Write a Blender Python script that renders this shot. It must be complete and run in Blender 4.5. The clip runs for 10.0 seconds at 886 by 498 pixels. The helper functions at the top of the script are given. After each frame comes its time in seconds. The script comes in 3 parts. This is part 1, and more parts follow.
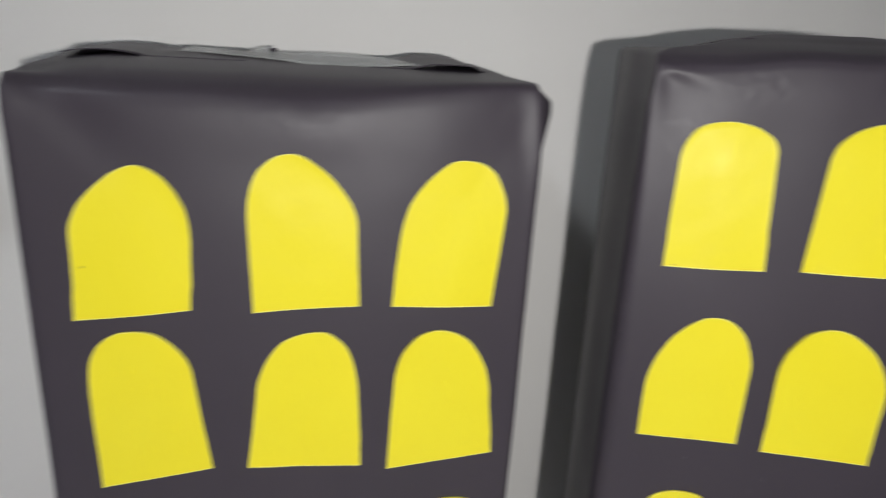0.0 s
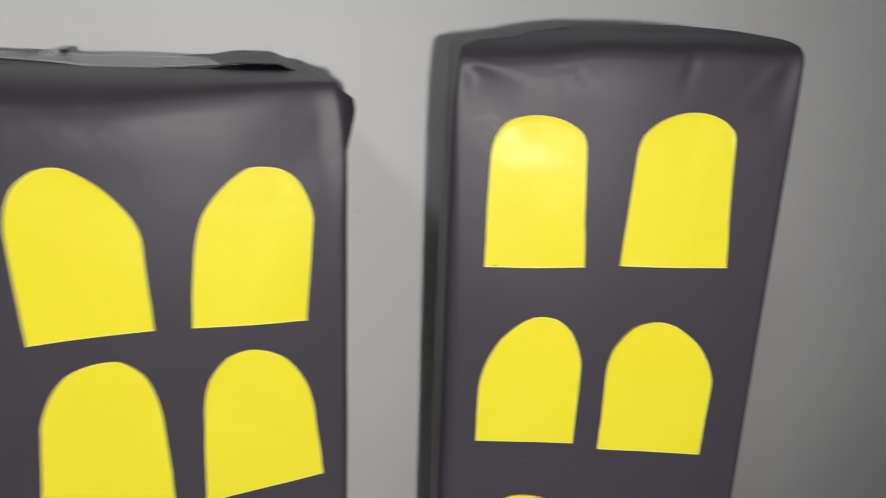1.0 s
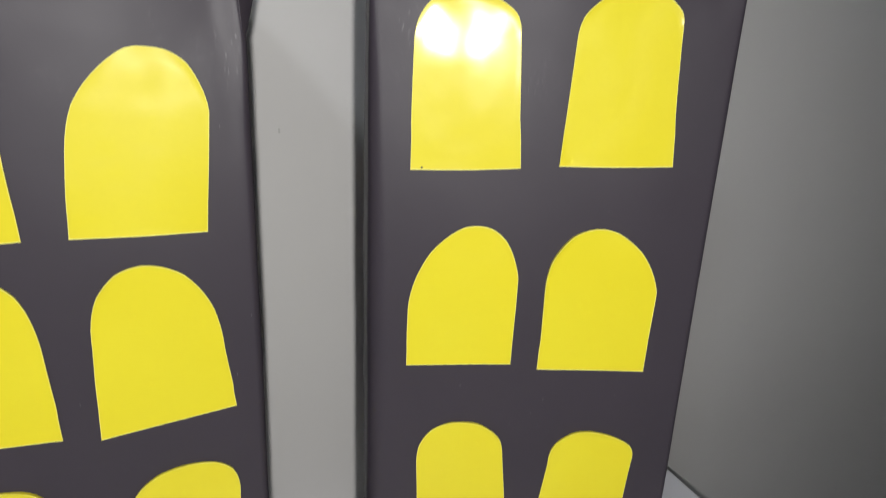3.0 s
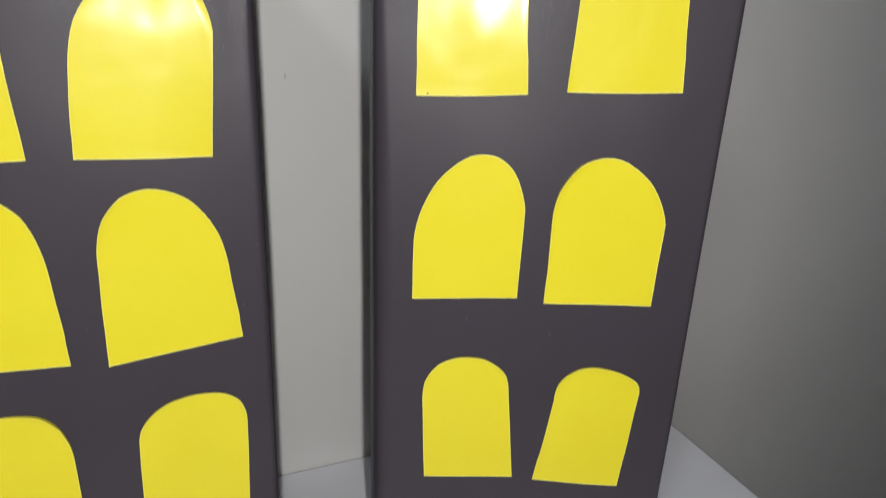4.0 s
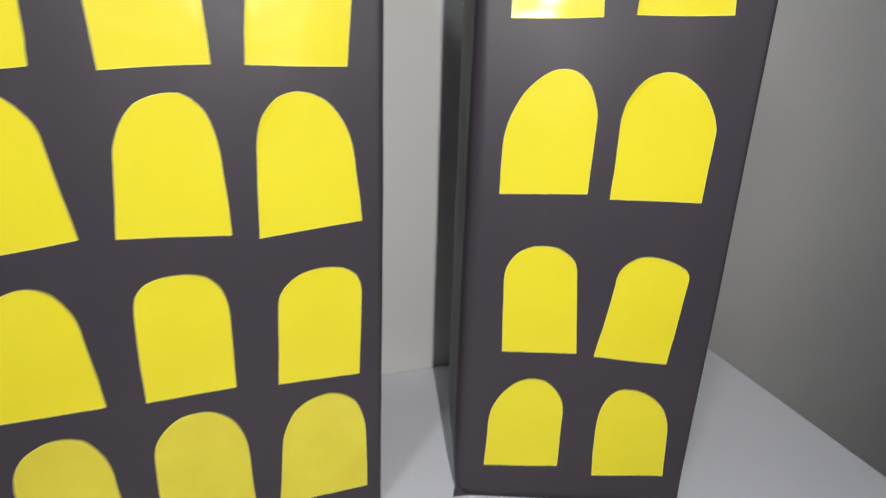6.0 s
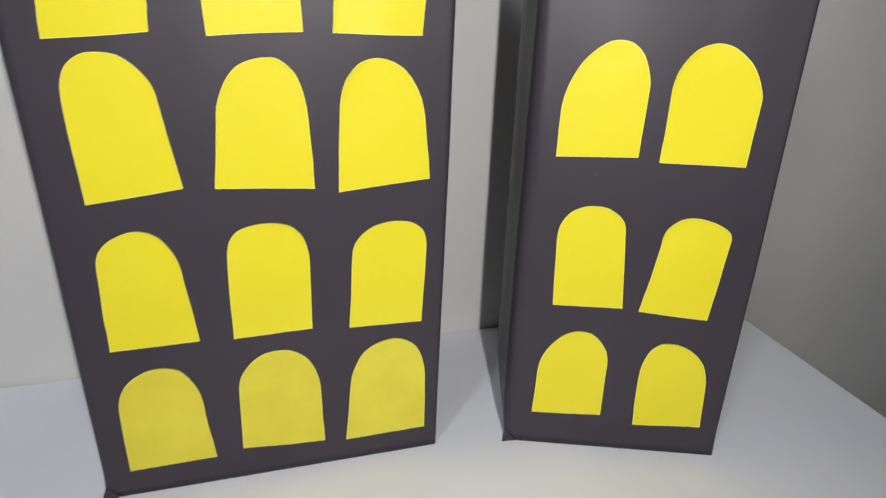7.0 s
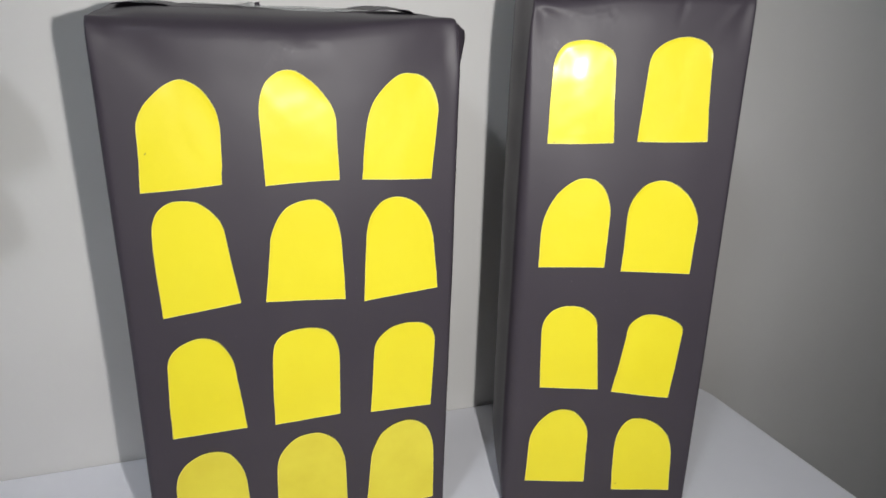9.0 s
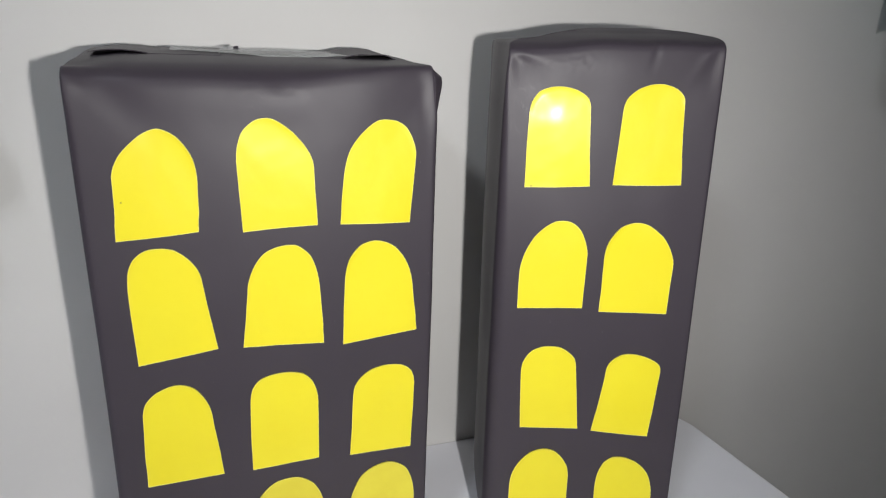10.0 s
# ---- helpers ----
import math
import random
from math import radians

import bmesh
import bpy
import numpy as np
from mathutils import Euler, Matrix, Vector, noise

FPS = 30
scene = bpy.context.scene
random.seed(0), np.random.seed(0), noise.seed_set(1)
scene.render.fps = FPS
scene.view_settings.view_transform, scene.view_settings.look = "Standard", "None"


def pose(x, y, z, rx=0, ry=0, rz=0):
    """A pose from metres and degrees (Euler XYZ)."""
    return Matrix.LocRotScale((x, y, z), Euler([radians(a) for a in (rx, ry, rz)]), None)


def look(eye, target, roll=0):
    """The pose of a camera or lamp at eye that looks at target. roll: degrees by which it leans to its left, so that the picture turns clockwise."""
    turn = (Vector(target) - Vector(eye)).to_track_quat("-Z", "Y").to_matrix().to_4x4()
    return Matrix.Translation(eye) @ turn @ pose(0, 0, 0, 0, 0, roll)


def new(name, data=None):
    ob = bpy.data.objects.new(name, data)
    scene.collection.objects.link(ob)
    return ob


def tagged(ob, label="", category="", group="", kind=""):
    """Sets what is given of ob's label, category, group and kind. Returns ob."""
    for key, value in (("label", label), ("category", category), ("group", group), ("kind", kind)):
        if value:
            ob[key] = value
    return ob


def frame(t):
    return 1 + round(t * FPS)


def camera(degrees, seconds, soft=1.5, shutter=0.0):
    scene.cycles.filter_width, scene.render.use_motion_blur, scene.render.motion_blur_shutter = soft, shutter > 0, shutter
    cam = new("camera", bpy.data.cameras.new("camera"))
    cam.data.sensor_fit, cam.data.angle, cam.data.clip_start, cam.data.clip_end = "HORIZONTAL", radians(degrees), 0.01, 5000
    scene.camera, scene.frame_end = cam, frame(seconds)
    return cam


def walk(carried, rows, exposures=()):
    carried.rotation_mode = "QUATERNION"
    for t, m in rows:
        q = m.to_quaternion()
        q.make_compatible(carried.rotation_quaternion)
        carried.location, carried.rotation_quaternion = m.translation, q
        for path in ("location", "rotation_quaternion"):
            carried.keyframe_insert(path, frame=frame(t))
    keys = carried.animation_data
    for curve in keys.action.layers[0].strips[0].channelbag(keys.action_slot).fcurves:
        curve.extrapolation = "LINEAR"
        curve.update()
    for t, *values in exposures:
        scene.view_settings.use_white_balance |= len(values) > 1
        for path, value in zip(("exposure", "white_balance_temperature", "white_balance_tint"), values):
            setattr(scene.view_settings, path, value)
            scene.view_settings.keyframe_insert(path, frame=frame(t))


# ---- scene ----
cam = camera(69.5, 10.0, soft=1.1, shutter=0.9)
PATH = [
    (0.0, 0.1326, -0.3175, 0.4388, -11.382, -15.412, -2.713),
    (0.3, 0.1511, -0.3184, 0.4411, -14.411, -15.255, -2.326),
    (0.5, 0.1628, -0.3165, 0.4417, -15.958, -15.18, -2.055),
    (0.7, 0.1778, -0.3153, 0.4426, -16.702, -15.25, -1.661),
    (1.0, 0.1987, -0.3129, 0.4416, -17.93, -15.562, -1.326),
    (1.2, 0.205, -0.3083, 0.4396, -19.562, -15.661, -1.497),
    (1.5, 0.2141, -0.3021, 0.4364, -20.873, -16.33, -1.852),
    (1.7, 0.2199, -0.2999, 0.432, -21.056, -16.634, -1.654),
    (2.0, 0.2249, -0.297, 0.4242, -21.206, -17.209, -1.572),
    (2.2, 0.2243, -0.2956, 0.4205, -21.794, -17.609, -1.758),
    (3.3, 0.2198, -0.2942, 0.3982, -22.308, -19.181, -1.76),
    (3.5, 0.2221, -0.2954, 0.3934, -21.851, -19.58, -1.411),
    (3.7, 0.2217, -0.298, 0.3883, -21.552, -19.893, -1.418),
    (4.0, 0.2197, -0.3012, 0.379, -21.559, -20.171, -1.488),
    (4.2, 0.2191, -0.3042, 0.3737, -21.397, -20.172, -1.637),
    (4.5, 0.2162, -0.3112, 0.372, -20.858, -20.533, -1.74),
    (4.7, 0.2129, -0.3163, 0.3693, -20.205, -20.823, -1.656),
    (5.0, 0.2065, -0.3253, 0.3673, -19.056, -21.253, -1.554),
    (5.2, 0.1965, -0.3315, 0.3649, -18.743, -21.234, -1.479),
    (5.5, 0.1841, -0.3436, 0.3638, -18.553, -21.503, -1.323),
    (5.7, 0.1758, -0.3534, 0.3607, -18.663, -21.722, -1.186),
    (6.8, 0.1333, -0.3944, 0.3496, -16.295, -22.481, -1.315),
    (7.0, 0.1298, -0.4007, 0.3502, -15.582, -23.092, -1.324),
    (7.2, 0.1246, -0.4056, 0.3504, -15.464, -23.178, -1.466),
    (7.5, 0.1159, -0.4197, 0.3563, -15.686, -22.325, -1.297),
    (7.7, 0.1122, -0.4337, 0.3607, -15.51, -21.678, -0.854),
    (8.0, 0.1005, -0.4531, 0.3702, -15.418, -20.03, -0.409),
    (8.2, 0.0935, -0.4607, 0.3775, -15.449, -19.033, -0.312),
    (8.5, 0.0865, -0.471, 0.3901, -17.004, -17.963, -0.568),
    (8.7, 0.0844, -0.4737, 0.3989, -16.943, -17.299, -0.582),
    (9.0, 0.0853, -0.4741, 0.4104, -17.773, -17.022, -0.916),
    (9.2, 0.0832, -0.4732, 0.414, -18.351, -16.997, -1.049),
    (9.5, 0.0859, -0.472, 0.4206, -19.002, -16.036, -1.24),
    (9.7, 0.0876, -0.4728, 0.427, -19.055, -15.656, -1.291),
    (10.0, 0.0915, -0.4721, 0.4312, -19.1, -15.515, -1.011),
]
EXPOSURES = [(0.0, -0.15), (1.0, -0.12), (2.2, -0.18), (3.5, -0.20), (5.5, -0.08), (7.0, -0.02), (8.5, 0.03), (10.0, 0.11)]
walk(cam, [(t, pose(x, y, z, 90 + pitch, roll, yaw)) for t, x, y, z, yaw, pitch, roll in PATH], EXPOSURES)

# ---- light: a closed room at night, one ceiling lamp and the phone's torch ----
world = bpy.data.worlds.new("world")
world.use_nodes = True
world.node_tree.nodes["Background"].inputs[0].default_value = (0.02, 0.022, 0.025, 1)
world.node_tree.nodes["Background"].inputs[1].default_value = 0.2
scene.world = world


def lamp(name, place, watts, colour, radius, kind="POINT"):
    data = bpy.data.lights.new(name, kind)
    data.energy, data.color, data.shadow_soft_size = watts, colour, radius
    ob = new(name, data)
    ob.location = place
    return ob


# the torch has a soft cone, as the little lens over its diode gives
torch = lamp("phone_torch", (0.182, -0.550, 0.414), 12.2, (1.0, 0.985, 0.96), 0.007, "SPOT")
torch.data.spot_size, torch.data.spot_blend = radians(120), 1.0
torch.matrix_world = look((0.182, -0.550, 0.414), (0.244, 0.05, 0.298))
lamp("ceiling_lamp", (-0.98, -1.35, 1.71), 31.0, (0.87, 0.93, 1.0), 0.14)


# ---- materials ----
def material(name, base, rough=0.5, spec=0.5, second=None, scale=30.0, amount=0.5, bump=0.0, bump_scale=400.0, rough_var=0.08, wave=0.0, wave_scale=12.0, specks=None, coat=0.0):
    """Paper, paint and laminate: two scales of colour variation, fine relief and uneven gloss, in metres of the object."""
    m = bpy.data.materials.new(name)
    m.use_nodes = True
    nt = m.node_tree
    b = nt.nodes["Principled BSDF"]
    tc = nt.nodes.new("ShaderNodeTexCoord")

    def noise_node(s, detail):
        n = nt.nodes.new("ShaderNodeTexNoise")
        n.inputs["Scale"].default_value, n.inputs["Detail"].default_value = s, detail
        nt.links.new(tc.outputs["Object"], n.inputs["Vector"])
        return n

    coarse, fine = noise_node(scale, 5), noise_node(bump_scale, 3)
    mix = nt.nodes.new("ShaderNodeMix")
    mix.data_type = "RGBA"
    second = second or tuple(c * 0.85 for c in base)
    mix.inputs["A"].default_value, mix.inputs["B"].default_value = (*base, 1), (*second, 1)
    ramp = nt.nodes.new("ShaderNodeMapRange")
    ramp.inputs["From Min"].default_value, ramp.inputs["From Max"].default_value = 0.35, 0.7
    ramp.inputs["To Max"].default_value = amount
    nt.links.new(coarse.outputs["Fac"], ramp.inputs["Value"])
    nt.links.new(ramp.outputs["Result"], mix.inputs["Factor"])
    colour = mix.outputs["Result"]
    fibres = None
    if specks:  # a few pale bits of lint and painted glints, and short upright fibres that shine in the paper's skin
        for tall, size, reach, mask, low, strength in ((0.16, 290, 0.06, 11, 0.55, 0.27), (0.16, 1100, 0.26, 22, 0.52, 1.0)):
            fit = nt.nodes.new("ShaderNodeMapping")
            fit.inputs["Scale"].default_value = (1, 1, tall)
            nt.links.new(tc.outputs["Object"], fit.inputs["Vector"])
            v = nt.nodes.new("ShaderNodeTexVoronoi")
            v.inputs["Scale"].default_value = size
            nt.links.new(fit.outputs["Vector"], v.inputs["Vector"])
            near = nt.nodes.new("ShaderNodeMapRange")
            near.inputs["From Min"].default_value, near.inputs["From Max"].default_value = reach, reach * 0.6
            nt.links.new(v.outputs["Distance"], near.inputs["Value"])
            rare = nt.nodes.new("ShaderNodeMapRange")
            rare.inputs["From Min"].default_value, rare.inputs["From Max"].default_value = low, low + 0.06
            nt.links.new(noise_node(mask, 1).outputs["Fac"], rare.inputs["Value"])
            both = nt.nodes.new("ShaderNodeMath")
            both.operation = "MULTIPLY"
            nt.links.new(near.outputs["Result"], both.inputs[0])
            nt.links.new(rare.outputs["Result"], both.inputs[1])
            less = nt.nodes.new("ShaderNodeMath")
            less.operation = "MULTIPLY"
            nt.links.new(both.outputs["Value"], less.inputs[0])
            less.inputs[1].default_value = strength
            if size > 1000:
                fibres = less
                break
            top = nt.nodes.new("ShaderNodeMix")
            top.data_type = "RGBA"
            nt.links.new(less.outputs["Value"], top.inputs["Factor"])
            nt.links.new(colour, top.inputs["A"])
            top.inputs["B"].default_value = (*specks, 1)
            colour = top.outputs["Result"]
    nt.links.new(colour, b.inputs["Base Color"])
    rr = nt.nodes.new("ShaderNodeMapRange")
    rr.inputs["To Min"].default_value, rr.inputs["To Max"].default_value = rough - rough_var, rough + rough_var
    nt.links.new(coarse.outputs["Fac"], rr.inputs["Value"])
    gloss = rr.outputs["Result"]
    if fibres:
        smooth = nt.nodes.new("ShaderNodeMath")
        smooth.operation = "MULTIPLY_ADD"
        smooth.inputs[1].default_value = -0.10
        nt.links.new(fibres.outputs["Value"], smooth.inputs[0])
        nt.links.new(gloss, smooth.inputs[2])
        gloss = smooth.outputs["Value"]
    nt.links.new(gloss, b.inputs["Roughness"])
    b.inputs["Specular IOR Level"].default_value = spec
    b.inputs["Coat Weight"].default_value, b.inputs["Coat Roughness"].default_value = coat, 0.175
    last = None
    for node, strength, dist in ((fine, bump, 0.0004), (noise_node(wave_scale, 2), wave, 0.004)):
        if strength:
            bp = nt.nodes.new("ShaderNodeBump")
            bp.inputs["Strength"].default_value, bp.inputs["Distance"].default_value = strength, dist
            nt.links.new(node.outputs[0], bp.inputs["Height"])
            if last:
                nt.links.new(last.outputs["Normal"], bp.inputs["Normal"])
            last = bp
    if last:
        nt.links.new(last.outputs["Normal"], b.inputs["Normal"])
    return m


BLACK = material("black_chart_paper", (0.0475, 0.0395, 0.0510), 0.47, 0.34, (0.0385, 0.0325, 0.0425), 14, 0.6, 0.05, 1500, 0.07, wave=0.10, wave_scale=16, specks=(0.30, 0.28, 0.29))
YELLOW = material("yellow_craft_paper", (0.83, 0.722, 0.026), 0.46, 0.22, (0.80, 0.675, 0.015), 18, 0.6, 0.04, 1200, 0.03, wave=0.15, wave_scale=40, coat=0.42)
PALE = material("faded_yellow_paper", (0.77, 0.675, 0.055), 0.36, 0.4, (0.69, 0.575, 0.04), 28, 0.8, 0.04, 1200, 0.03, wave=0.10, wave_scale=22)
# the bright outline along each window's cut is put into this colour
BRIGHT_CUT = material("bright_cut_edge", (0.90, 0.83, 0.20), 0.6, 0.3)
WALL = material("wall_paint", (0.715, 0.705, 0.69), 0.6, 0.3, (0.665, 0.65, 0.64), 5, 0.7, 0.10, 300, 0.06, wave=0.10, wave_scale=6)
TABLE = material("white_laminate", (0.88, 0.885, 0.94), 0.50, 0.26, (0.80, 0.81, 0.865), 7, 0.6, 0.05, 700, 0.05)
# dark tone for the unseen walls, so that less lamp light bounces back
FAR_WALL = material("low_bounce_grey", (0.30, 0.29, 0.27), 0.7, 0.3, None, 4, 0.6)
FLOOR = material("floor_tile", (0.35, 0.32, 0.29), 0.4)
SCUFF = material("scuffed_paint", (0.60, 0.59, 0.57), 0.7)
DIRT = material("dirt", (0.10, 0.085, 0.06), 0.8)
TEAL = material("teal_cloth", (0.32, 0.46, 0.46), 0.85, 0.2, (0.22, 0.36, 0.37), 60, 0.8, 0.4, 500)
MINT = material("pale_mint_cloth", (0.50, 0.62, 0.60), 0.85, 0.2, None, 60, 0.6, 0.4, 500)


def tape_material():
    m = bpy.data.materials.new("clear_tape")
    m.use_nodes = True
    nt = m.node_tree
    b = nt.nodes["Principled BSDF"]
    b.inputs["Base Color"].default_value = (0.75, 0.77, 0.76, 1)
    b.inputs["Roughness"].default_value = 0.18
    b.inputs["Alpha"].default_value = 0.38
    b.inputs["Specular IOR Level"].default_value = 0.7
    n = nt.nodes.new("ShaderNodeTexNoise")
    n.inputs["Scale"].default_value = 35
    bp = nt.nodes.new("ShaderNodeBump")
    bp.inputs["Strength"].default_value, bp.inputs["Distance"].default_value = 0.5, 0.002
    nt.links.new(n.outputs["Fac"], bp.inputs["Height"])
    nt.links.new(bp.outputs["Normal"], b.inputs["Normal"])
    return m


TAPE = tape_material()


# ---- building helpers ----
def part(name, bm, mat, parent=None, label="", smooth=True):
    """Links a bmesh as one mesh object under a thing or a part."""
    me = bpy.data.meshes.new(name)
    bmesh.ops.recalc_face_normals(bm, faces=bm.faces)
    bm.to_mesh(me)
    bm.free()
    me.materials.append(mat)
    if smooth:
        me.polygons.foreach_set("use_smooth", [True] * len(me.polygons))
    ob = new(name, me)
    if parent:
        ob.parent = parent
    if label:
        ob["label"] = label
    return ob


def box_bm(x0, x1, y0, y1, z0, z1, bevel=0.0):
    bm = bmesh.new()
    bmesh.ops.create_cube(bm, size=1)
    for v in bm.verts:
        v.co = Vector((x0 + (v.co.x + 0.5) * (x1 - x0), y0 + (v.co.y + 0.5) * (y1 - y0), z0 + (v.co.z + 0.5) * (z1 - z0)))
    if bevel:
        bmesh.ops.bevel(bm, geom=bm.edges[:], offset=bevel, segments=3, affect="EDGES", profile=0.5)
    return bm


def slab(name, x0, x1, y0, y1, z0, z1, mat, label, category):
    return tagged(part(name, box_bm(x0, x1, y0, y1, z0, z1), mat, smooth=False), label, category, kind="structure")


# ---- the room ----
BACK, EDGE, FLOOR_Z, CEIL_Z = 0.1695, 0.6410, -0.75, 1.80
RIGHT, LEFT, FRONT = 1.75, -3.3, -3.2

wall = slab("wall_back", LEFT - 0.12, RIGHT + 0.12, BACK, BACK + 0.12, FLOOR_Z, CEIL_Z, WALL, "plain off-white painted wall behind the table", "wall")
part("scuff", box_bm(0.2870, 0.2884, BACK - 0.0004, BACK + 0.001, 0.3335, 0.3370, 0.0003), SCUFF, wall)
# three unseen walls added to close the room, dark to keep bounce low
slab("wall_right", RIGHT, RIGHT + 0.12, FRONT, BACK, FLOOR_Z, CEIL_Z, FAR_WALL, "unseen wall added at the end of the room, dark to cut bounced light", "wall")
slab("wall_left", LEFT - 0.12, LEFT, FRONT, BACK, FLOOR_Z, CEIL_Z, FAR_WALL, "unseen wall added across the room, dark to cut bounced light", "wall")
slab("wall_front", LEFT - 0.12, RIGHT + 0.12, FRONT - 0.12, FRONT, FLOOR_Z, CEIL_Z, FAR_WALL, "unseen wall added behind the camera, dark to cut bounced light", "wall")
slab("floor", LEFT - 0.12, RIGHT + 0.12, FRONT - 0.12, BACK + 0.12, FLOOR_Z - 0.1, FLOOR_Z, FLOOR, "dull tiled floor under the table", "floor")
slab("ceiling", LEFT - 0.12, RIGHT + 0.12, FRONT - 0.12, BACK + 0.12, CEIL_Z, CEIL_Z + 0.1, WALL, "plain white ceiling", "ceiling")

table = tagged(new("table"), "white laminate table with rounded corners pushed against the wall", "table")


def table_top(x0, x1, y0, y1, radius, thick, edge=0.0025):
    """A board with rounded corners and a softened upper and lower edge."""
    bm = bmesh.new()
    rings = []
    for inset, z in ((edge, -thick), (0.0, -thick + edge), (0.0, -edge), (edge * 0.3, -edge * 0.3), (edge, 0.0)):
        loop = []
        for cx, cy, start in ((x1, y0, 270), (x1, y1, 0), (x0, y1, 90), (x0, y0, 180)):
            for i in range(17):
                a = radians(start + 90 * i / 16)
                px = cx + (radius if cx == x0 else -radius) + (radius - inset) * math.cos(a)
                py = cy + (radius if cy == y0 else -radius) + (radius - inset) * math.sin(a)
                loop.append(bm.verts.new((px, py, z)))
        rings.append(loop)
    n = len(rings[0])
    for p, q in zip(rings, rings[1:]):
        for i in range(n):
            bm.faces.new((p[i], p[(i + 1) % n], q[(i + 1) % n], q[i]))
    bm.faces.new(rings[0][::-1])
    bm.faces.new(rings[-1])
    return bm


part("tabletop", table_top(-0.95, EDGE, -0.72, BACK - 0.001, 0.065, 0.028), TABLE, table, smooth=False)
for lx in (-0.9, 0.56):
    for ly in (-0.65, 0.09):
        part("leg", box_bm(lx - 0.02, lx + 0.02, ly - 0.02, ly + 0.02, FLOOR_Z, -0.028, 0.003), TABLE, table, smooth=False)


# ---- the paper towers ----
def lerp(a, b, f):
    return a + (b - a) * f


def ease(f):
    f = min(1.0, max(0.0, f))
    return f * f * (3 - 2 * f)


def level_at(levels, z):
    """The tower's outline at a height: a smooth curve through the levels that does not overshoot."""
    z = min(max(z, levels[0][0]), levels[-1][0])
    k = max(i for i in range(len(levels) - 1) if levels[i][0] <= z)
    a, b = levels[k], levels[k + 1]
    h = b[0] - a[0]
    f = (z - a[0]) / h
    out = [z]
    for c in range(1, len(a)):
        slope = (b[c] - a[c]) / h
        before = (a[c] - levels[k - 1][c]) / (a[0] - levels[k - 1][0]) if k else slope
        after = (levels[k + 2][c] - b[c]) / (levels[k + 2][0] - b[0]) if k + 2 < len(levels) else slope
        m0 = 0.0 if before * slope <= 0 else 2 * before * slope / (before + slope)
        m1 = 0.0 if after * slope <= 0 else 2 * after * slope / (after + slope)
        out.append((2 * f**3 - 3 * f**2 + 1) * a[c] + (f**3 - 2 * f**2 + f) * h * m0 + (3 * f**2 - 2 * f**3) * b[c] + (f**3 - f**2) * h * m1)
    return out


def ring(x0, x1, y0, y1, flare, rl, rr, bulge=0.0, nx=120, ny=18, nc=7):
    """A rounded rectangle, from the front left corner round; flare widens the back edge on the left, whose side bulges."""
    pts = []
    corners = [((x0 + rl, y0 + rl), 180, rl), ((x1 - rr, y0 + rr), 270, rr), ((x1 - rr, y1 - rr), 0, rr), ((x0 + rl - flare, y1 - rl), 90, rl)]
    counts = (nx, ny, nx // 4, ny)
    for k, ((cx, cy), start, r) in enumerate(corners):
        for i in range(nc + 1):
            a = radians(start + 90 * i / nc)
            pts.append((cx + r * math.cos(a), cy + r * math.sin(a)))
        (ncx, ncy), nstart, nr = corners[(k + 1) % 4]
        a = radians(nstart)
        end = (ncx + nr * math.cos(a), ncy + nr * math.sin(a))
        p = pts[-1]
        for i in range(1, counts[k]):
            f = i / counts[k]
            pts.append((lerp(p[0], end[0], f) - (bulge * math.sin(math.pi * f) ** 2 if k == 3 else 0.0), lerp(p[1], end[1], f)))
    return pts


def tower_body(levels, relief, seed, rise=None, bulge=0.0):
    """The paper-wrapped carton: rings of a rounded rectangle from the table to the folded top, with soft relief in the paper."""
    bm = bmesh.new()
    zs = []
    top_start = levels[-1][0] - 0.05
    z = 0.0
    while z < levels[-1][0] - 1e-6:
        zs.append(z)
        z += 0.009 if z < top_start - 0.03 else 0.0024 if z < top_start else 0.0012
    zs.append(levels[-1][0])
    loops = []
    for z in zs:
        _, x0, x1, y0, y1, flare, rl, rr = level_at(levels, z)
        loop = []
        for px, py in ring(x0, x1, y0, y1, flare, rl, rr, bulge * ease(z / 0.05)):
            v = Vector((px, py, z))
            d = relief(px, py, z) * ease((px - x0) / 0.012) * ease((x1 - px) / 0.014)
            d += 0.0009 * noise.noise(Vector((px * 9 + seed, py * 9, z * 7))) + 0.0004 * noise.noise(Vector((px * 28, py * 28 + seed, z * 22)))
            cx, cy = (x0 + x1) / 2, (y0 + y1) / 2
            front = max(0.0, 1 - (py - y0) / 0.01)
            out = Vector((0, -1, 0)) * front + Vector((px - cx, py - cy, 0)).normalized() * (1 - front)
            v += out * d * min(1, z / 0.02)
            if rise:
                v.z += rise(px, py, z)
            loop.append(bm.verts.new(v))
        loops.append(loop)
    n = len(loops[0])
    for a, b in zip(loops, loops[1:]):
        for i in range(n):
            bm.faces.new((a[i], a[(i + 1) % n], b[(i + 1) % n], b[i]))
    bm.faces.new(loops[0][::-1])
    mid = bm.verts.new(sum((v.co for v in loops[-1]), Vector()) / n)
    for i in range(n):
        bm.faces.new((loops[-1][i], loops[-1][(i + 1) % n], mid))
    return bm


def crease(x, z, ax, az, bx, bz, width, depth):
    """Depth of a soft fold that runs from a to b on the front."""
    dx, dz = bx - ax, bz - az
    f = max(0.0, min(1.0, ((x - ax) * dx + (z - az) * dz) / (dx * dx + dz * dz)))
    d = math.hypot(x - ax - f * dx, z - az - f * dz)
    return depth * math.exp(-(d / width) ** 2) * (1 - f) ** 2


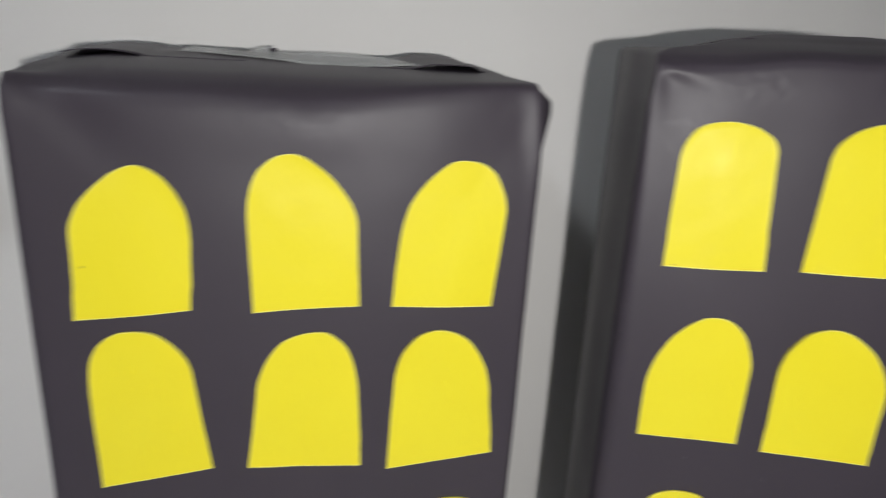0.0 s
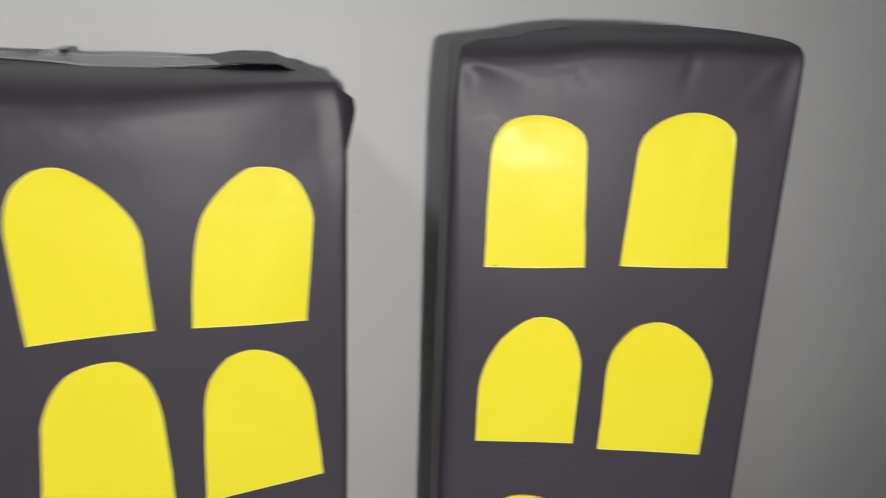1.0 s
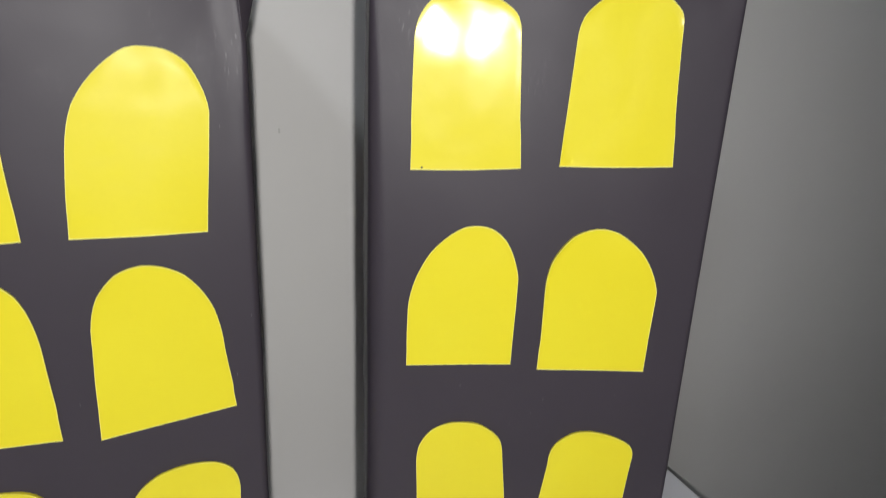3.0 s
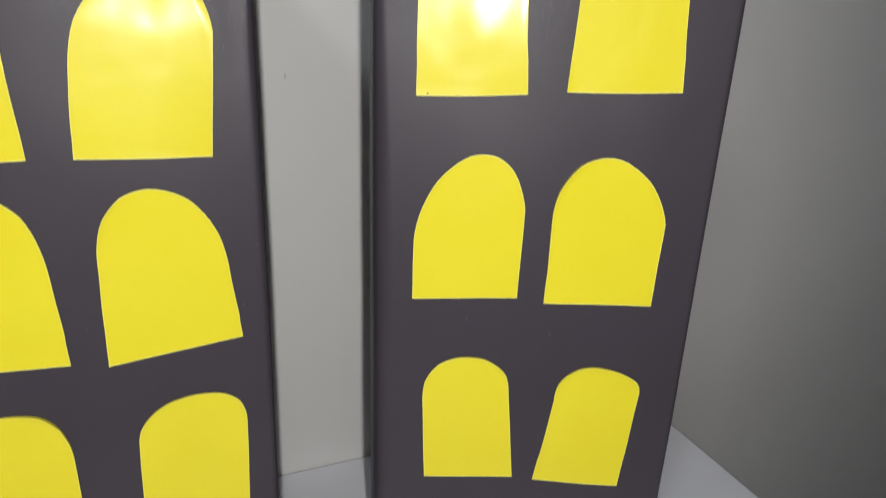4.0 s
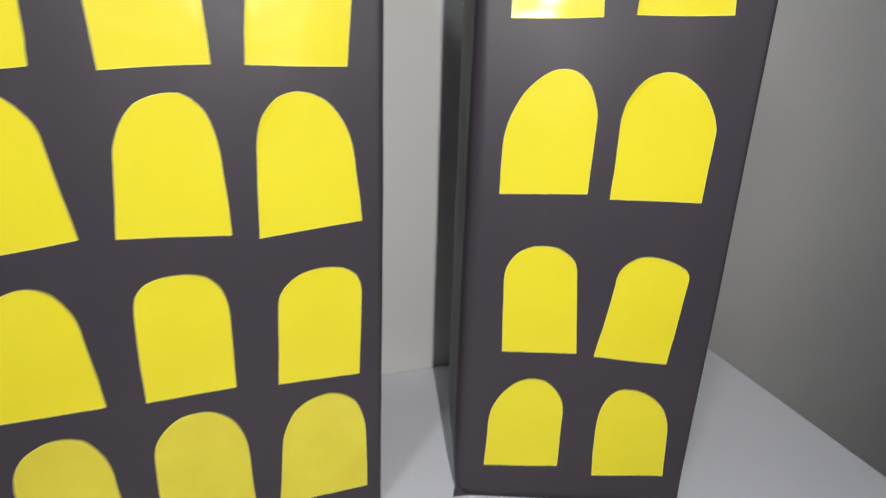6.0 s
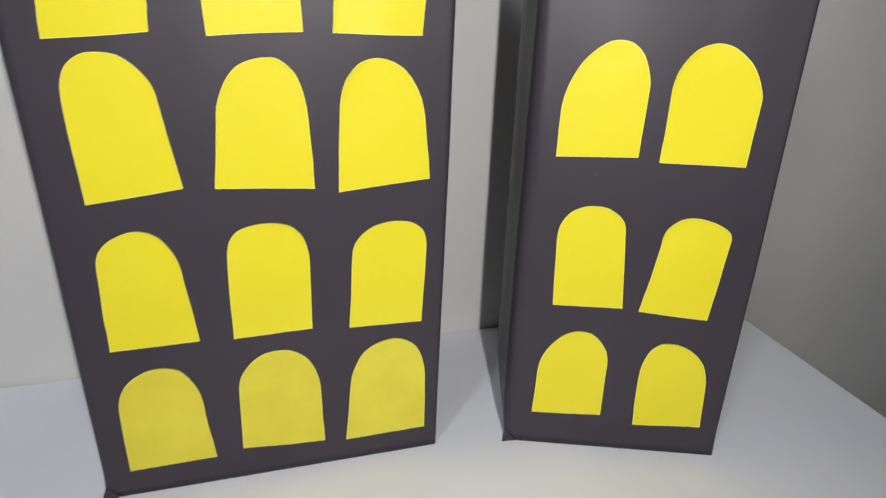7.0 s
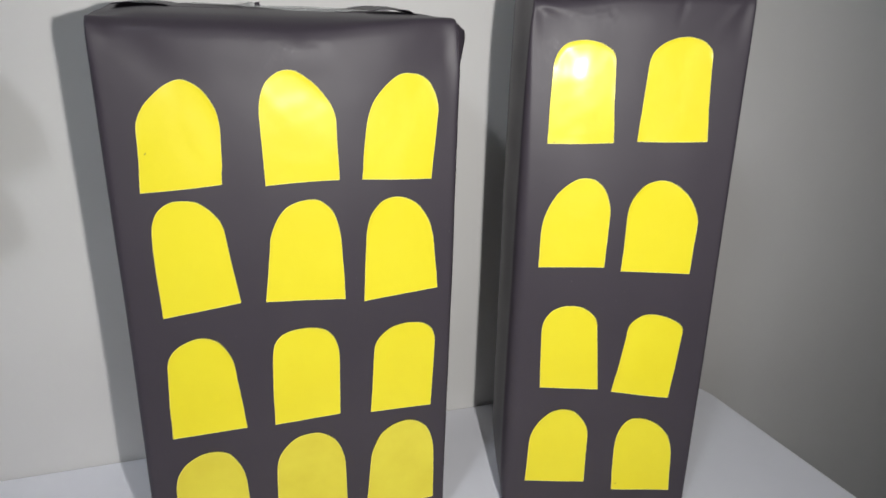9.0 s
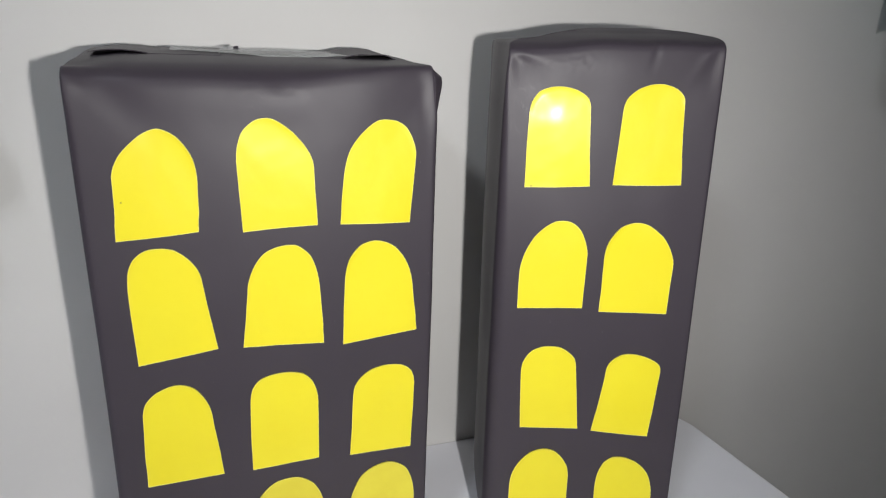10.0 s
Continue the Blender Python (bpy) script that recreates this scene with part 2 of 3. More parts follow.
def arch_outline(bl, br, ls, apex, rs, nl, nr, seed):
    """A hand-cut arched window: straight foot and sides, two uneven quarter curves that meet at the apex."""
    rnd = random.Random(seed)
    pts = []

    def run(a, b, n):
        for i in range(n):
            pts.append((lerp(a[0], b[0], i / n), lerp(a[1], b[1], i / n)))

    sag = rnd.uniform(-0.0005, 0.0005)
    for i in range(10):
        f = i / 10
        pts.append((lerp(bl[0], br[0], f), lerp(bl[1], br[1], f) + sag * math.sin(math.pi * f)))
    run(br, rs, 8)
    for i in range(14):
        a = math.pi / 2 * i / 14
        c, s = math.cos(a) ** (2 / nr), math.sin(a) ** (2 / nr)
        pts.append((apex[0] + (rs[0] - apex[0]) * c, rs[1] + (apex[1] - rs[1]) * s))
    for i in range(14):
        a = math.pi / 2 * (1 - i / 14)
        c, s = math.cos(a) ** (2 / nl), math.sin(a) ** (2 / nl)
        pts.append((apex[0] + (ls[0] - apex[0]) * c, ls[1] + (apex[1] - ls[1]) * s))
    run(ls, bl, 8)

    def wobble(k, n, size):
        return size * noise.noise(Vector((seed * 7.3, k / n * 9.0, 0.3)))

    # the scissors went round the crown in straight bites of uneven length
    k, n = 18, len(pts)
    while k < n - 8:
        m = min(n - 8, k + rnd.choice((4, 5, 7)))
        for i in range(k + 1, m):
            chord = [lerp(pts[k][c], pts[m][c], (i - k) / (m - k)) for c in (0, 1)]
            pts[i] = tuple(lerp(pts[i][c], chord[c], 0.2) for c in (0, 1))
        k = m
    return [(x + wobble(k, n, 0.0007), z + wobble(n - k, n, 0.0006)) if 12 < k < n - 2 else (x, z) for k, (x, z) in enumerate(pts)]


def paper_window(tower, front, corner, seed, label, paper):
    """A yellow cut-out glued to the front; front(x, z) is the depth of the wrapped face there."""
    bl, br, ls, apex, rs = [(corner[2 * i] / 1000, corner[2 * i + 1] / 1000) for i in range(5)]
    out = arch_outline(bl, br, ls, apex, rs, corner[10], corner[11], seed)
    cx, cz = sum(p[0] for p in out) / len(out), sum(p[1] for p in out) / len(out)
    bm = bmesh.new()
    rings = []
    count = 16
    for k in range(count):
        s = 1 - k / count
        if k == 1:  # the cut, a hair's breadth wide, with its bright outline painted on
            s = 1 - 0.0006 / math.hypot(out[0][0] - cx, out[0][1] - cz)
        rings.append([(cx + (x - cx) * s, cz + (z - cz) * s) for x, z in out])

    def lay(x, z, edge, back):
        # glued unevenly: shallow cockles, and the rim curls away from the wall, most of all at the crown
        crown = ease((z - cz) / 0.03)
        curl = max(0.0, 0.35 * crown + noise.noise(Vector((x * 28, z * 28, seed * 3.1)))) * edge**4
        lift = 0.0007 + 0.00035 * noise.noise(Vector((x * 38 + seed, z * 24, seed))) + 0.00012 * noise.noise(Vector((x * 95, z * 80 + seed, 4.0))) + 0.0011 * curl
        return Vector((x, front(x, z) - (lift if not back else 0.0001), z))

    verts = [[bm.verts.new(lay(x, z, 1 - k / count, False)) for x, z in r] for k, r in enumerate(rings)]
    under = [bm.verts.new(lay(x, z, 1, True)) for x, z in out]
    n = len(out)
    for k, (a, b) in enumerate(zip(verts, verts[1:])):
        for i in range(n):
            bm.faces.new((a[i], a[(i + 1) % n], b[(i + 1) % n], b[i])).material_index = 0 if k else 1
    mid = bm.verts.new(lay(cx, cz, 0, False))
    for i in range(n):
        bm.faces.new((verts[-1][i], verts[-1][(i + 1) % n], mid))
        bm.faces.new((under[i], under[(i + 1) % n], verts[0][(i + 1) % n], verts[0][i])).smooth = False
    for i in range(n):
        bm.edges.get((verts[0][i], verts[0][(i + 1) % n])).smooth = False
    ob = part("paper_window", bm, paper, tower, label)
    ob.data.materials.append(BRIGHT_CUT)
    return ob


def sheet(spans, height, nx=16, ny=8, thick=0.0004, edge=lambda x: 0.0):
    """A thin curved sheet over x0..x1, y0..y1 with height(x, y); edge(x) cuts its front back."""
    x0, x1, y0, y1 = spans
    bm = bmesh.new()
    lo, hi = [], []
    for i in range(nx + 1):
        x = lerp(x0, x1, i / nx)
        ys = [lerp(min(y0 + edge(x), y1 - 0.002), y1, j / ny) for j in range(ny + 1)]
        for layer, dz in ((lo, 0.0), (hi, thick)):
            layer.append([bm.verts.new((x, y, height(x, y) + dz)) for y in ys])
    for i in range(nx):
        for j in range(ny):
            bm.faces.new((hi[i][j], hi[i + 1][j], hi[i + 1][j + 1], hi[i][j + 1]))
            bm.faces.new((lo[i][j + 1], lo[i + 1][j + 1], lo[i + 1][j], lo[i][j]))
    rim = [(i, 0) for i in range(nx)] + [(nx, j) for j in range(ny)] + [(i, ny) for i in range(nx, 0, -1)] + [(0, j) for j in range(ny, 0, -1)]
    for (a, b), (c, d) in zip(rim, rim[1:] + rim[:1]):
        bm.faces.new((lo[a][b], lo[c][d], hi[c][d], hi[a][b]))
    return bm


# the wide tower: three columns of windows
wide = tagged(new("paper_tower"), "wide carton tower wrapped in black paper with twelve yellow paper windows", "paper tower", "paper towers on the table")
WIDE_LEVELS = [  # height, left, right, front, back, flare, corner radius left and right
    (0.000, -0.001, 0.2440, 0.0000, 0.128, 0.0, 0.002, 0.002),
    (0.020, 0.000, 0.2445, 0.0000, 0.130, 0.0, 0.004, 0.003),
    (0.200, 0.000, 0.2485, 0.0000, 0.130, 0.0, 0.005, 0.004),
    (0.360, -0.001, 0.2515, 0.0000, 0.130, 0.0, 0.005, 0.004),
    (0.398, -0.001, 0.2520, 0.0000, 0.130, 0.0, 0.004, 0.003),
    (0.416, -0.001, 0.2502, 0.0003, 0.131, 0.0, 0.0022, 0.003),
    (0.4225, -0.001, 0.2490, 0.0013, 0.131, 0.0, 0.0022, 0.003),
    (0.4275, -0.001, 0.2482, 0.0050, 0.131, 0.0, 0.0025, 0.003),
    (0.4330, -0.001, 0.2470, 0.0155, 0.130, 0.0, 0.0025, 0.004),
    (0.4370, -0.0008, 0.2450, 0.0340, 0.129, 0.0, 0.003, 0.006),
    (0.4395, 0.0005, 0.2430, 0.0540, 0.128, 0.0, 0.003, 0.006),
    (0.4402, 0.008, 0.2400, 0.0680, 0.126, 0.0, 0.008, 0.008),
]


def wide_relief(x, y, z):
    if y > 0.03:
        return 0.0
    # folds that fan out from the two upper corners
    d = crease(x, z, 0.010, 0.430, 0.080, 0.360, 0.014, -0.0034)
    d += crease(x, z, 0.001, 0.426, 0.045, 0.375, 0.007, 0.0009)
    d += crease(x, z, 0.254, 0.428, 0.190, 0.360, 0.019, -0.0030)
    d += crease(x, z, 0.250, 0.428, 0.215, 0.395, 0.006, 0.0010)
    d += crease(x, z, 0.135, 0.425, 0.152, 0.400, 0.009, -0.0009)
    d += crease(x, z, 0.250, 0.398, 0.243, 0.33, 0.008, -0.0010)
    d += 0.0011 * math.exp(-((z - 0.412) / 0.015) ** 2) * math.exp(-((x - 0.125) / 0.07) ** 2)
    # small crumples in the paper above the middle windows
    d += 0.00020 * noise.noise(Vector((x * 190, z * 210, 3.0))) * math.exp(-((z - 0.413) / 0.008) ** 2) * math.exp(-((x - 0.128) / 0.030) ** 2)
    return d


def wide_rise(x, y, z):
    """The folded top climbs gently towards the back, and its upper front edge rises to the right."""
    back = 0.078 * max(0.0, y - 0.052) * min(1.0, max(0.0, (z - 0.425) / 0.0145))
    fade = ease((z - 0.398) / 0.026) * (1 - ease((z - 0.4235) / 0.0165))
    side = -0.0034 * (1 - ease((x + 0.001) / 0.035)) * ease((z - 0.4285) / 0.006) * (1 - ease((y - 0.05) / 0.06))
    return back + side + fade * (0.0012 * (1 - ease((x + 0.001) / 0.03)) + 0.0092 * ease((x - 0.12) / 0.135) + 0.0012 * noise.noise(Vector((x * 21, 2.0, 0.5))))


part("body", tower_body(WIDE_LEVELS, wide_relief, 1.7, wide_rise), BLACK, wide)


def wide_front(x, z):
    y0 = level_at(WIDE_LEVELS, z)[3]
    d = wide_relief(x, y0, z) * ease((x + 0.001) / 0.012) * ease((level_at(WIDE_LEVELS, z)[2] - x) / 0.014) + 0.0009 * noise.noise(Vector((x * 9 + 1.7, y0 * 9, z * 7))) + 0.0004 * noise.noise(Vector((x * 28, y0 * 28 + 1.7, z * 22)))
    return y0 - d * min(1, z / 0.02)


# foot left, foot right, left shoulder, apex, right shoulder (mm along the face, mm up), fullness left and right
TOP_ROW = [(19.9, 314.9, 73.6, 318.6, 22.2, 359.3, 51.0, 391.0, 75.6, 353.5, 1.52, 2.1), (103.5, 316.3, 157.3, 318.6, 101.9, 367.6, 124.9, 397.9, 156.3, 361.9, 2.3, 1.55), (174.4, 318.2, 229.2, 316.5, 177.2, 352.9, 209.2, 396.6, 233.8, 369.6, 1.68, 2.2)]
SECOND_ROW = [(24.9, 220.9, 80.1, 227.7, 23.5, 276.1, 48.6, 308.4, 72.5, 281.2, 2.8, 1.85), (98.2, 226.4, 158.9, 223.0, 103.4, 268.1, 133.7, 305.3, 157.7, 266.4, 2.0, 2.25), (174.1, 219.4, 235.1, 225.3, 175.9, 265.4, 200.2, 303.9, 232.1, 258.3, 2.2, 2.05)]
THIRD_ROW = [(21.7, 120.5, 77.1, 121.0, 23.6, 180.5, 49.4, 202.4, 72.5, 167.1, 1.95, 1.9), (98.8, 119.3, 151.6, 121.0, 100.1, 179.1, 124.2, 201.5, 152.6, 174.1, 2.3, 2.5), (177.5, 118.0, 230.4, 116.4, 181.5, 173.5, 210.6, 196.8, 233.6, 177.7, 2.1, 2.4)]
FOOT_ROW = [(18.7, 21.9, 77.3, 22.9, 19.7, 72.5, 51.1, 103.6, 73.6, 62.9, 2.1, 2.1), (96.0, 26.3, 155.7, 22.1, 98.2, 76.3, 127.6, 106.1, 154.7, 72.1, 2.1, 2.1), (171.6, 19.8, 233.7, 20.2, 176.9, 68.5, 208.5, 104.6, 233.4, 70.0, 2.0, 2.2)]
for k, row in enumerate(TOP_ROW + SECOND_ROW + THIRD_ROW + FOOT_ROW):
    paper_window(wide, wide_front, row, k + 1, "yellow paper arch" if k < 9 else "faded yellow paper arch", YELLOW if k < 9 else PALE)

# folded ends of the wrapping and the tape over them
SLOPE = lambda y: 0.4402 + 0.078 * (y - 0.052) - 0.0030 * max(0.0, (0.066 - y) / 0.012) ** 2
LID = lambda y: 0.4402 + 0.078 * (y - 0.052)
part("paper_flap", sheet((0.166, 0.2330, 0.056, 0.127), lambda x, y: LID(y) - 0.0005 + 0.0030 * ease((x - 0.186) / 0.02) * (1 - ease((x - 0.224) / 0.009)) + 0.0012 * max(0.0, (y - 0.064) / 0.063) ** 1.3 * ease((x - 0.166) / 0.02), 30, 16), BLACK, wide)
part("paper_flap", sheet((0.008, 0.098, 0.056, 0.127), lambda x, y: LID(y) - 0.0007 + 0.0024 * math.sin(math.pi * min(1.0, max(0.0, (x - 0.008) / 0.040))) ** 0.7 + 0.0014 * ease((x - 0.03) / 0.03) * ease((y - 0.06) / 0.03), 36, 16), BLACK, wide)
part("paper_flap", sheet((0.078, 0.180, 0.053, 0.120), lambda x, y: SLOPE(y) - 0.0004, 20, 14), BLACK, wide)
part("tape", sheet((0.060, 0.205, 0.0535, 0.122), lambda x, y: SLOPE(y) + 0.0009 + 0.0005 * math.sin(x * 70 + y * 30) * ease((y - 0.058) / 0.02) + 0.003 * math.exp(-((x - 0.106) / 0.006) ** 2) * max(0, (y - 0.10) / 0.022), 40, 16, edge=lambda x: 0.030 * abs((x - 0.150) / 0.085) ** 1.4), TAPE, wide, "clear sticky tape")

# a curled scrap of wrapping stands up behind the tape
scrap = bmesh.new()
rows = [[scrap.verts.new((0.1085 + 0.0042 * u, 0.112 + 0.003 * u + k * 0.0004, 0.4446 + 0.0038 * w + 0.0008 * u * w)) for u in (0, 0.5, 1) for w in (0, 1)] for k in (0, 1)]
for k, r in enumerate(rows):
    for i in (0, 2):
        scrap.faces.new((r[i], r[i + 2], r[i + 3], r[i + 1]))
rim = (0, 2, 4, 5, 3, 1)
for p, q in zip(rim, rim[1:] + rim[:1]):
    scrap.faces.new((rows[0][p], rows[0][q], rows[1][q], rows[1][p]))
part("paper_scrap", scrap, BLACK, wide, smooth=False)

# the wrapping's surplus is pinched into a pointed ear at the upper right-hand corner
ear = bmesh.new()
f0, f1, f2, t1, t2, b0, g1, g2 = [ear.verts.new(p) for p in (
    (0.2500, -0.0002, 0.3970), (0.2484, -0.0004, 0.4260), (0.2466, 0.0040, 0.4345), (0.2572, 0.0085, 0.4272), (0.2577, 0.0085, 0.4218), (0.2524, 0.0110, 0.3985), (0.2470, 0.0400, 0.4350), (0.2500, 0.0400, 0.4050))]
for face in ((f0, t2, f1), (f1, t2, t1), (f1, t1, f2), (f0, b0, t2), (t2, g2, g1, t1), (b0, g2, t2), (f2, t1, g1), (f0, g2, b0), (f0, f1, g2), (f1, g1, g2), (f1, f2, g1)):
    ear.faces.new(face)
bmesh.ops.recalc_face_normals(ear, faces=ear.faces)
bmesh.ops.bevel(ear, geom=ear.edges[:], offset=0.0008, segments=2, affect="EDGES", profile=0.5)
part("paper_fold", ear, BLACK, wide)

# the slim tower: two columns of windows
slim = tagged(new("paper_tower"), "slim carton tower wrapped in black paper with eight yellow paper windows", "paper tower", "paper towers on the table")
slim.matrix_world = pose(0.3002, -0.00835, 0, 0, 0, -20.76)
SLIM_LEVELS = [
    (0.000, 0.000, 0.1675, 0.000, 0.125, 0.002, 0.004, 0.002),
    (0.020, -0.002, 0.1675, 0.000, 0.127, 0.004, 0.006, 0.003),
    (0.060, -0.003, 0.1678, 0.000, 0.127, 0.004, 0.012, 0.003),
    (0.250, -0.001, 0.1682, 0.000, 0.127, 0.005, 0.011, 0.003),
    (0.380, 0.001, 0.1682, 0.000, 0.127, 0.006, 0.006, 0.003),
    (0.430, 0.003, 0.1682, 0.0003, 0.127, 0.007, 0.0022, 0.002),
    (0.4430, 0.0042, 0.1682, 0.0006, 0.127, 0.008, 0.0020, 0.002),
    (0.4475, 0.0045, 0.1682, 0.0017, 0.127, 0.008, 0.0020, 0.002),
    (0.4495, 0.0047, 0.1682, 0.0040, 0.127, 0.008, 0.0018, 0.002),
    (0.4520, 0.0050, 0.1682, 0.0075, 0.127, 0.008, 0.0016, 0.0016),
    (0.4556, 0.0110, 0.1681, 0.0160, 0.126, 0.008, 0.0016, 0.002),
    (0.4590, 0.0300, 0.1665, 0.0250, 0.125, 0.008, 0.002, 0.003),
    (0.4620, 0.0420, 0.1620, 0.0340, 0.124, 0.008, 0.002, 0.004),
    (0.4660, 0.0560, 0.1530, 0.0450, 0.120, 0.006, 0.004, 0.010),
    (0.4690, 0.0720, 0.1320, 0.0580, 0.110, 0.004, 0.006, 0.012),
]


def slim_rise(x, y, z):
    """The upper edge climbs towards the right-hand corner and in the middle, and lies lowest on the left."""
    fade = ease((z - 0.40) / 0.046) * (1 - ease((z - 0.449) / 0.019))
    left = 0.0075 * ease(y / 0.11) * (1 - ease((x - 0.002) / 0.034)) * ease((z - 0.41) / 0.037) * (1 - ease((z - 0.4525) / 0.008))
    return left + fade * (0.0048 * ease((x - 0.02) / 0.15) ** 0.8 + 0.0026 * noise.noise(Vector((x * 24, 5.0, 0.5))) + 0.003 * math.sin(math.pi * min(1.0, max(0.0, x / 0.168))))


def slim_relief(x, y, z):
    if y > 0.03:
        return 0.0
    d = crease(x, z, 0.004, 0.448, 0.050, 0.395, 0.014, -0.0028)
    d += crease(x, z, 0.006, 0.447, 0.055, 0.430, 0.004, 0.0015)
    d += crease(x, z, 0.165, 0.448, 0.120, 0.39, 0.015, -0.0014)
    # a sharp ridge runs in from the right-hand corner with a hollow beyond it, and a short pinch hangs from the edge
    d += crease(x, z, 0.163, 0.451, 0.136, 0.416, 0.0045, 0.0016)
    d += crease(x, z, 0.165, 0.444, 0.157, 0.405, 0.0050, -0.0013)
    d += crease(x, z, 0.1175, 0.449, 0.1110, 0.424, 0.0030, -0.0011)
    d += crease(x, z, 0.1195, 0.450, 0.1180, 0.438, 0.0025, 0.0009)
    d += crease(x, z, 0.012, 0.446, 0.060, 0.436, 0.0035, 0.0008)
    d += 0.0012 * math.exp(-((z - 0.434) / 0.015) ** 2) * math.exp(-((x - 0.07) / 0.05) ** 2)
    d += 0.00022 * noise.noise(Vector((x * 260, z * 280, 8.0))) * math.exp(-((z - 0.437) / 0.008) ** 2) * math.exp(-((x - 0.055) / 0.025) ** 2)
    return d


part("body", tower_body(SLIM_LEVELS, slim_relief, 6.3, slim_rise, 0.0035), BLACK, slim)


# the end fold of its wrapping stands off the slope
part("paper_flap", sheet((-0.0010, 0.060, 0.040, 0.124), lambda x, y: 0.4560 + 0.0050 * ease((y - 0.03) / 0.09) * (1 - ease((x - 0.01) / 0.04)) + 0.0085 * ease((x - 0.004) / 0.056) + 0.0005 * math.sin(y * 60), 24, 12, edge=lambda x: 0.04 * (1 - ease((x + 0.001) / 0.05))), BLACK, slim)


def slim_front(x, z):
    for _ in range(3):  # the height before the climb of the upper edge
        low = z - slim_rise(x, 0.0, z if _ == 0 else low)
    _, x0, x1, y0 = level_at(SLIM_LEVELS, low)[:4]
    d = slim_relief(x, y0, low) * ease((x - x0) / 0.012) * ease((x1 - x) / 0.014) + 0.0009 * noise.noise(Vector((x * 9 + 6.3, y0 * 9, low * 7))) + 0.0004 * noise.noise(Vector((x * 28, y0 * 28 + 6.3, low * 22)))
    return y0 - d * min(1, low / 0.02)


SLIM_TOP = [(21.2, 343.4, 73.1, 345.1, 22.1, 401.8, 42.2, 421.9, 69.1, 405.9, 2.2, 2.2), (91.1, 346.6, 145.0, 347.6, 94.2, 403.9, 120.9, 425.1, 140.6, 409.4, 2.1, 2.3), (20.3, 240.3, 74.6, 242.0, 21.0, 271.9, 54.8, 317.0, 75.5, 289.9, 1.8, 1.9), (88.6, 239.2, 145.0, 238.6, 89.7, 284.5, 115.9, 316.6, 146.5, 283.2, 2.2, 1.65)]
SLIM_FOOT = [(28.2, 127.6, 79.1, 128.1, 26.2, 180.1, 51.1, 206.6, 73.8, 185.1, 2.3, 2.3), (91.0, 126.4, 140.8, 122.8, 99.3, 180.4, 117.8, 201.2, 146.2, 185.4, 2.3, 2.0), (20.0, 29.9, 74.2, 31.8, 21.6, 66.7, 51.5, 106.8, 74.5, 76.3, 1.9, 2.1), (100.2, 25.4, 152.4, 27.1, 98.5, 67.5, 117.0, 101.0, 150.2, 66.4, 2.1, 2.0)]
for k, row in enumerate(SLIM_TOP + SLIM_FOOT):
    paper_window(slim, slim_front, row, k + 31, "yellow paper arch", YELLOW)

# specks of dirt on three of the windows
for tower, front, x, z in ((wide, wide_front, 0.026, 0.342), (slim, slim_front, 0.0265, 0.3445), (slim, slim_front, 0.1035, 0.032)):
    y = front(x, z) - 0.0008
    part("speck", box_bm(x - 0.0004, x + 0.0004, y - 0.0002, y + 0.0003, z - 0.0004, z + 0.0005, 0.00015), DIRT, tower, "dark speck of dirt")


# ---- cloths on the back wall, one of them an unseen shadow caster ----
def shadow_tier(edge, left, bulge, seed):
    """One ruffled tier of the unseen shadow caster: edge lists (height, right-hand rim) from hem to top; it leans out
    from the wall towards the rim.
    """
    bm = bmesh.new()
    nu, nw = 22, 26
    grid = []
    for j in range(nw + 1):
        z = lerp(edge[0][0], edge[-1][0], j / nw)
        k = max(i for i in range(len(edge) - 1) if edge[i][0] <= z + 1e-9)
        rim = lerp(edge[k][1], edge[k + 1][1], (z - edge[k][0]) / (edge[k + 1][0] - edge[k][0])) + 0.0025 * noise.noise(Vector((z * 130, seed, 0)))
        row = []
        for i in range(nu + 1):
            u = i / nu
            x = lerp(left, rim, u)
            out = 0.004 + bulge * ease(u) + 0.004 * (1 + math.sin(u * 26 + seed)) * (1 - j / nw)
            hem = 0.006 * math.sin(u * 31 + seed) * (1 - j / nw) ** 3
            row.append(bm.verts.new((x, BACK - out, z + hem)))
        grid.append(row)
    for a, b in zip(grid, grid[1:]):
        for i in range(nu):
            bm.faces.new((a[i], a[i + 1], b[i + 1], b[i]))
    bmesh.ops.solidify(bm, geom=bm.faces[:], thickness=0.0012)
    return bm


# an unseen cloth of made-up form, added to throw a shadow on the wall
cloth = tagged(new("hanging_cloth"), "unseen cloth in two ruffled tiers, added to cast a shadow on the wall", "cloth")
part("upper_shadow_tier", shadow_tier([(0.372, -0.139), (0.385, -0.117), (0.418, -0.120), (0.443, -0.136), (0.512, -0.182)], -0.36, 0.066, 1.0), TEAL, cloth)
part("lower_shadow_tier", shadow_tier([(0.292, -0.163), (0.309, -0.137), (0.336, -0.143), (0.359, -0.151), (0.421, -0.177)], -0.36, 0.064, 4.0), TEAL, cloth)


